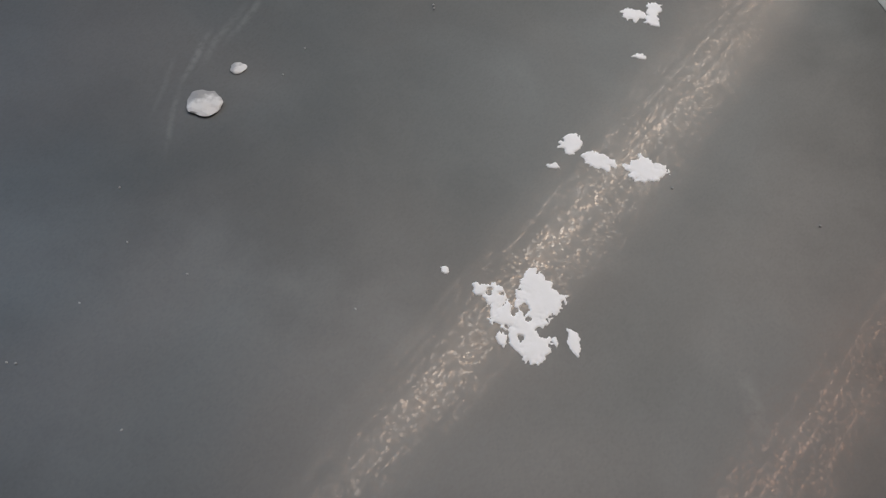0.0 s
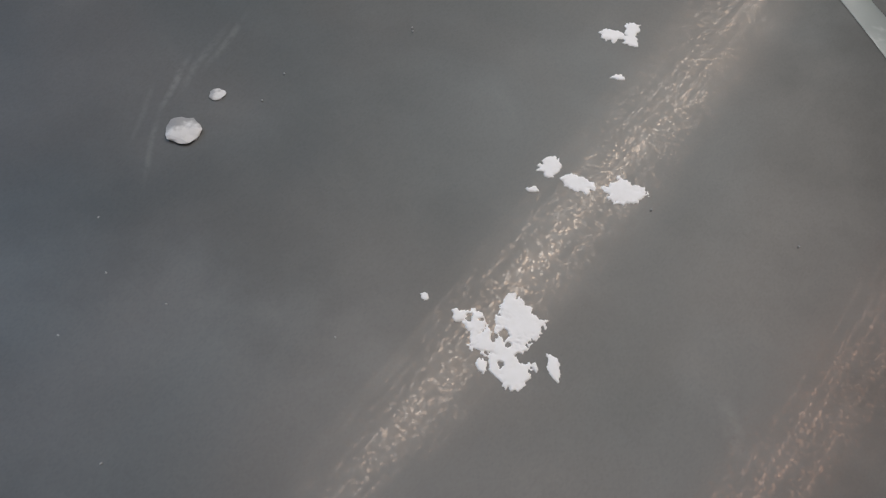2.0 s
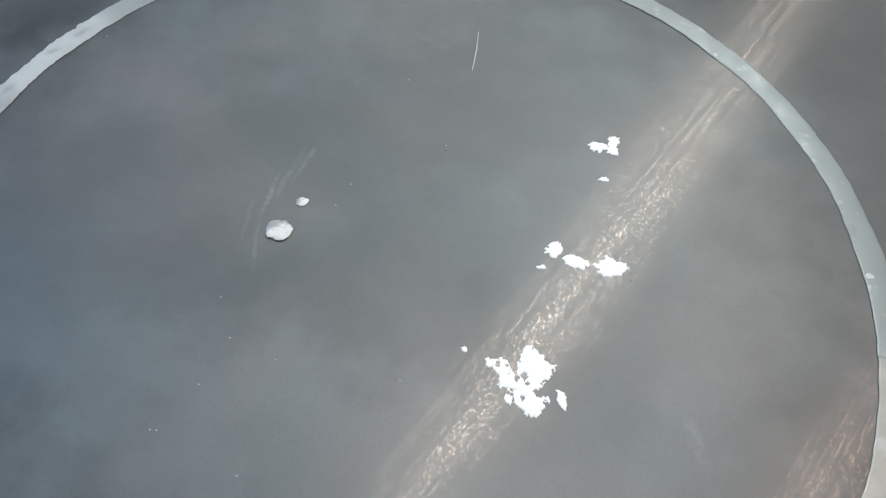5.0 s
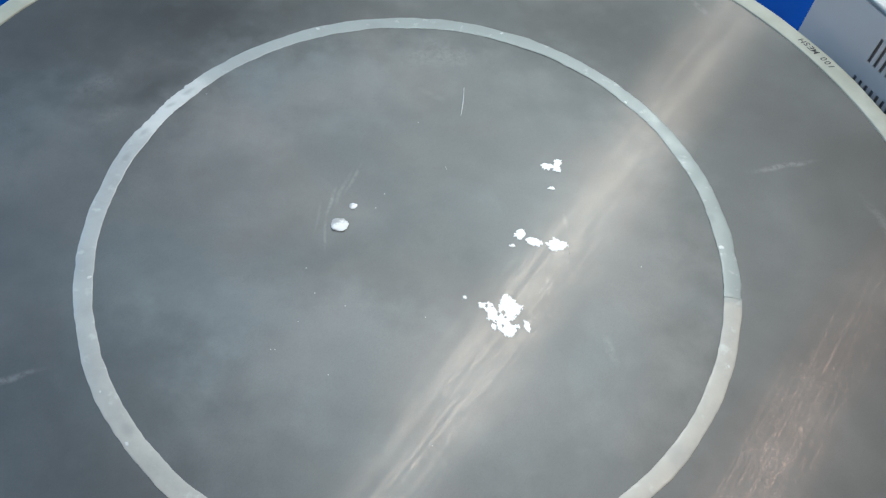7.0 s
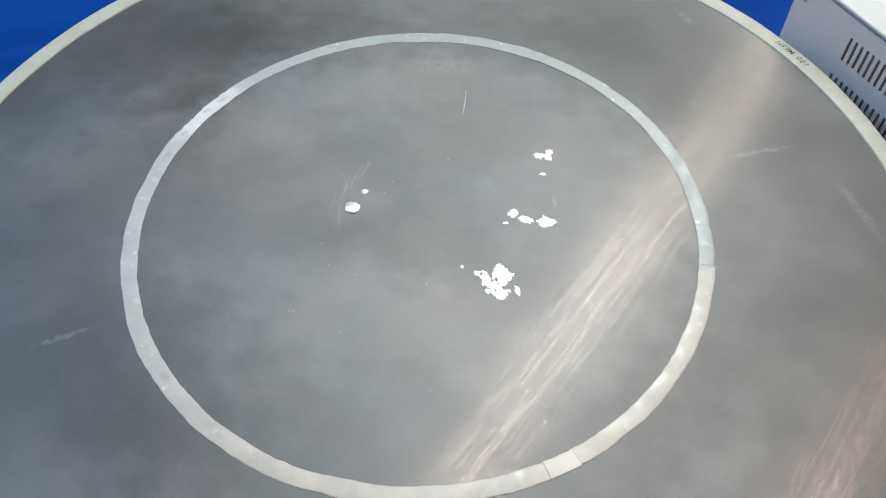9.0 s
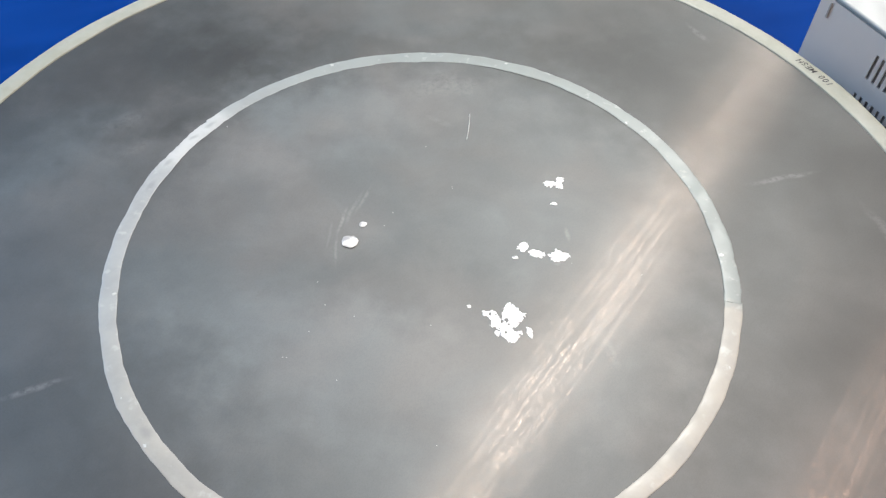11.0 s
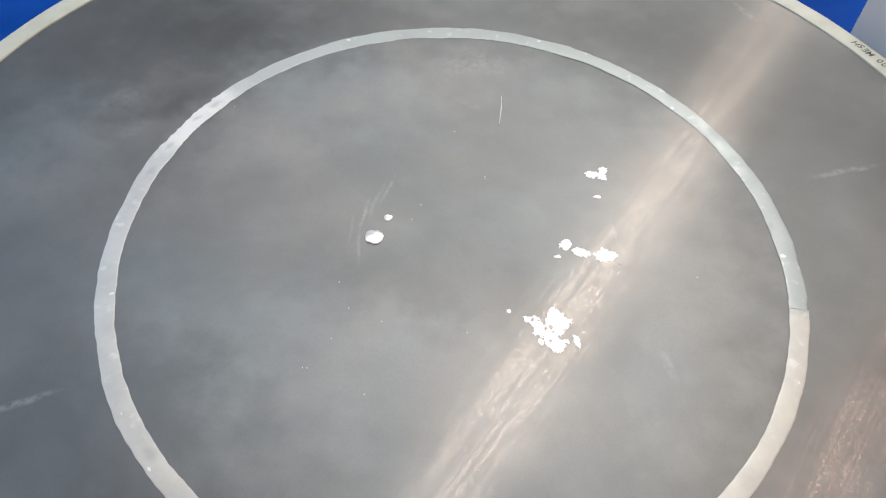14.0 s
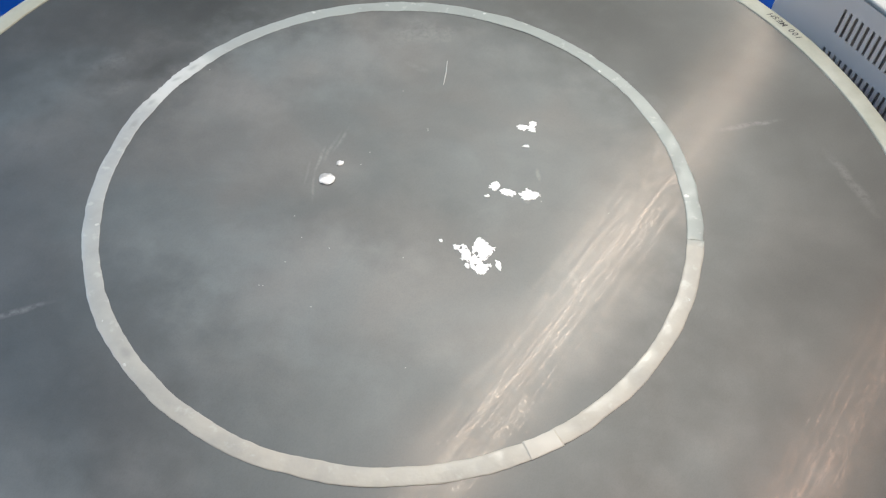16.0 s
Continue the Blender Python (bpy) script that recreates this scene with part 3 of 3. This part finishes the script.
# ---- the cased machine behind the sieve ----
def cased_machine():
    """A metal case that stands beside the rim: a slotted side, plain flanks and a white lid with rounded edges."""
    m = empty("machine_case", pose(CASE_X, CASE_Y, TABLE_Z + 0.006, 0, 0, CASE_TURN), "grey cased machine with white lid and vent slots", "machine")
    up = MESH_Z - TABLE_Z - 0.006
    top = up + CASE_TOP
    length, depth, skin = 0.42, 0.30, 0.0016
    rows = ((up + SLOT_LOW_B, up + SLOT_LOW_T, SLOT_LOW_X), (up + SLOT_B, up + SLOT_T, SLOT_X))
    bm = bmesh.new()

    def plate(x0, x1, z0, z1):
        piece = box_bm(x0, x1, 0, skin, z0, z1)
        me = bpy.data.meshes.new("plate")
        piece.to_mesh(me)
        piece.free()
        bm.from_mesh(me)
        bpy.data.meshes.remove(me)

    z = 0.0
    for z0, z1, first in rows:
        plate(0, length, z, z0)
        plate(0, first - SLOT_W / 2, z0, z1)
        for k in range(SLOTS):
            x = first + k * PITCH
            plate(x + SLOT_W / 2, x + PITCH - SLOT_W / 2 if k < SLOTS - 1 else length, z0, z1)
        z = z1
    plate(0, length, z, top - 0.006)
    part("slotted_side", bm, M_CASE, m, "grey painted side with two rows of vent slots")
    # added sheet close behind the slots, toned to stand for the shaded inside
    part("slot_backing", box_bm(0.004, length - 0.004, 0.0026, 0.0050, 0.002, top - 0.008), M_DARK, m, "added sheet behind the slots, standing in for the dark inside")
    part("case_body", box_bm(0.0, length, 0.016, depth, 0, top - 0.0062, 0.002), M_CASE, m)
    part("flank", box_bm(0.0, skin, skin + 0.0002, 0.0158, 0, top - 0.006), M_CASE, m)
    part("flank", box_bm(length - skin, length, skin + 0.0002, 0.0158, 0, top - 0.006), M_CASE, m)
    part("lid", box_bm(-0.0005, length + 0.0005, -0.0005, depth + 0.0005, top - 0.0058, top, 0.0028, 3), M_LID, m, "glossy white lid with rounded edge", True)
    part("lid_clip", box_bm(0.0125, 0.0147, -0.0022, 0.0, top - 0.026, top - 0.009, 0.0012), M_CLIP, m, "small dark clip under the lid")


cased_machine()


# ---- powder on the wire cloth ----
def powder(lobes, height, seed, label, holes=()):
    ob = part("powder_patch", heap_bm(lobes, height * 0.10, 0.00036, 0.70, seed, holes), M_POWDER, None, "", True)
    ob.location.z = MESH_Z + 0.0002
    return tagged(ob, label, "powder", "powder patches")


powder([(0.0748, -0.0604, 0.0080, 0.0081, 0), (0.0712, -0.0534, 0.0034, 0.0037, 0), (0.0532, -0.0584, 0.0026, 0.0023, 0), (0.0585, -0.0610, 0.0047, 0.0047, -30), (0.0632, -0.0670, 0.0051, 0.0060, -40), (0.0688, -0.0736, 0.0056, 0.0059, -45), (0.0734, -0.0793, 0.0045, 0.0053, -45), (0.0611, -0.0767, 0.0018, 0.0029, 20)],
       0.003, 1.0, "largest white powder patch, holed and ragged, on mesh",
       [(0.0609, -0.0595, 0.0012), (0.0648, -0.0607, 0.0013), (0.0653, -0.0660, 0.0016), (0.0689, -0.0650, 0.0016), (0.0705, -0.0685, 0.0013), (0.0564, -0.0586, 0.0009), (0.0629, -0.0717, 0.0010), (0.0683, -0.0764, 0.0009)])
powder([(0.0868, -0.0754, 0.0018, 0.0053, 12)],
       0.0018, 3.0, "narrow white powder crumb beside the largest patch")
powder([(0.0801, -0.0757, 0.0013, 0.0016, 0)],
       0.0014, 3.5, "tiny white powder spot on mesh")
powder([(0.0853, 0.0072, 0.0040, 0.0044, 0), (0.0787, -0.0036, 0.0020, 0.0013, 0)],
       0.0022, 4.0, "ragged small white powder patch on mesh")
powder([(0.0959, 0.0011, 0.0059, 0.0036, -25), (0.1005, 0.0003, 0.0028, 0.0020, 0)],
       0.0022, 5.0, "thin ragged white powder patch on mesh")
powder([(0.1143, -0.0015, 0.0070, 0.0052, 0)],
       0.0026, 6.0, "oval white powder patch on mesh")
powder([(0.1133, 0.0779, 0.0056, 0.0032, -8)],
       0.002, 8.0, "small flat white powder patch on mesh")
powder([(0.1224, 0.0834, 0.0028, 0.0032, 0), (0.1209, 0.0796, 0.0019, 0.0040, 0), (0.1210, 0.0759, 0.0028, 0.0028, 0)],
       0.002, 8.5, "hooked white powder patch on mesh",
       [(0.1238, 0.0802, 0.0009)])
powder([(0.1140, 0.0550, 0.0030, 0.0015, -15)],
       0.0015, 9.0, "small white powder streak on mesh")
powder([(0.0404, -0.0522, 0.0013, 0.0014, 30)],
       0.0014, 11.0, "tiny white powder spot on mesh")


def lumps():
    for x, y, rx, ry, rz, turn, label in ((-0.0583, 0.0105, 0.0068, 0.0060, 0.0018, -15, "caked white lump stuck on the wire mesh"),
                                          (-0.0488, 0.0298, 0.0032, 0.0028, 0.0009, 30, "small caked white lump on wire mesh")):
        ob = part("powder_lump", lump_bm(rx, ry, rz, turn), M_LUMP)
        ob.matrix_world = pose(x, y, MESH_Z + cloth_z(x, y), 0, 0, turn)
        tagged(ob, label, "lump", "caked lumps")
    rng = random.Random(5)
    grain = lump_bm(0.00055, 0.00045, 0.0002, 3.0, 1)
    mesh_ob = part("powder_grain", grain, M_GRAIN)
    tagged(mesh_ob, "single white powder grain on wire mesh", "grain", "powder grains")
    spots = ((-0.1828, 0.1455), (0.0026, 0.1222), (0.0265, 0.0733), (-0.0238, 0.0429), (-0.0305, 0.0284), (-0.0809, -0.0304), (-0.0726, -0.0524), (-0.0492, -0.0627), (-0.0827, -0.0770), (-0.1001, -0.0999), (-0.0578, -0.1187), (0.0105, -0.0704), (0.1800, -0.0202), (0.1244, -0.0090), (0.0269, 0.0713), (0.0162, -0.1692), (-0.0971, -0.1000))
    mesh_ob.matrix_world = pose(spots[0][0], spots[0][1], MESH_Z)
    for x, y in spots[1:]:
        copy_thing(mesh_ob, pose(x, y, MESH_Z, 0, 0, rng.uniform(0, 360)))
    fibre = bmesh.new()
    n = 14
    rows = []
    for i in range(n + 1):
        k = i / n
        x, y = 0.0400 + 0.0032 * k + 0.0006 * math.sin(k * 3), 0.1318 + 0.0335 * k
        w = 0.00042 * (0.6 + 0.4 * math.sin(math.pi * min(1, k * 1.2)))
        rows.append([fibre.verts.new((x + w * math.cos(a), y, 0.0004 + 0.7 * w * math.sin(a))) for a in [math.tau * q / 6 for q in range(6)]])
    for i in range(n):
        for q in range(6):
            fibre.faces.new((rows[i][q], rows[i][(q + 1) % 6], rows[i + 1][(q + 1) % 6], rows[i + 1][q]))
    ob = part("fibre", fibre, M_FIBRE, None, "", True)
    ob.location.z = MESH_Z
    tagged(ob, "thin straight pale fibre lying on wire mesh", "fibre")


lumps()
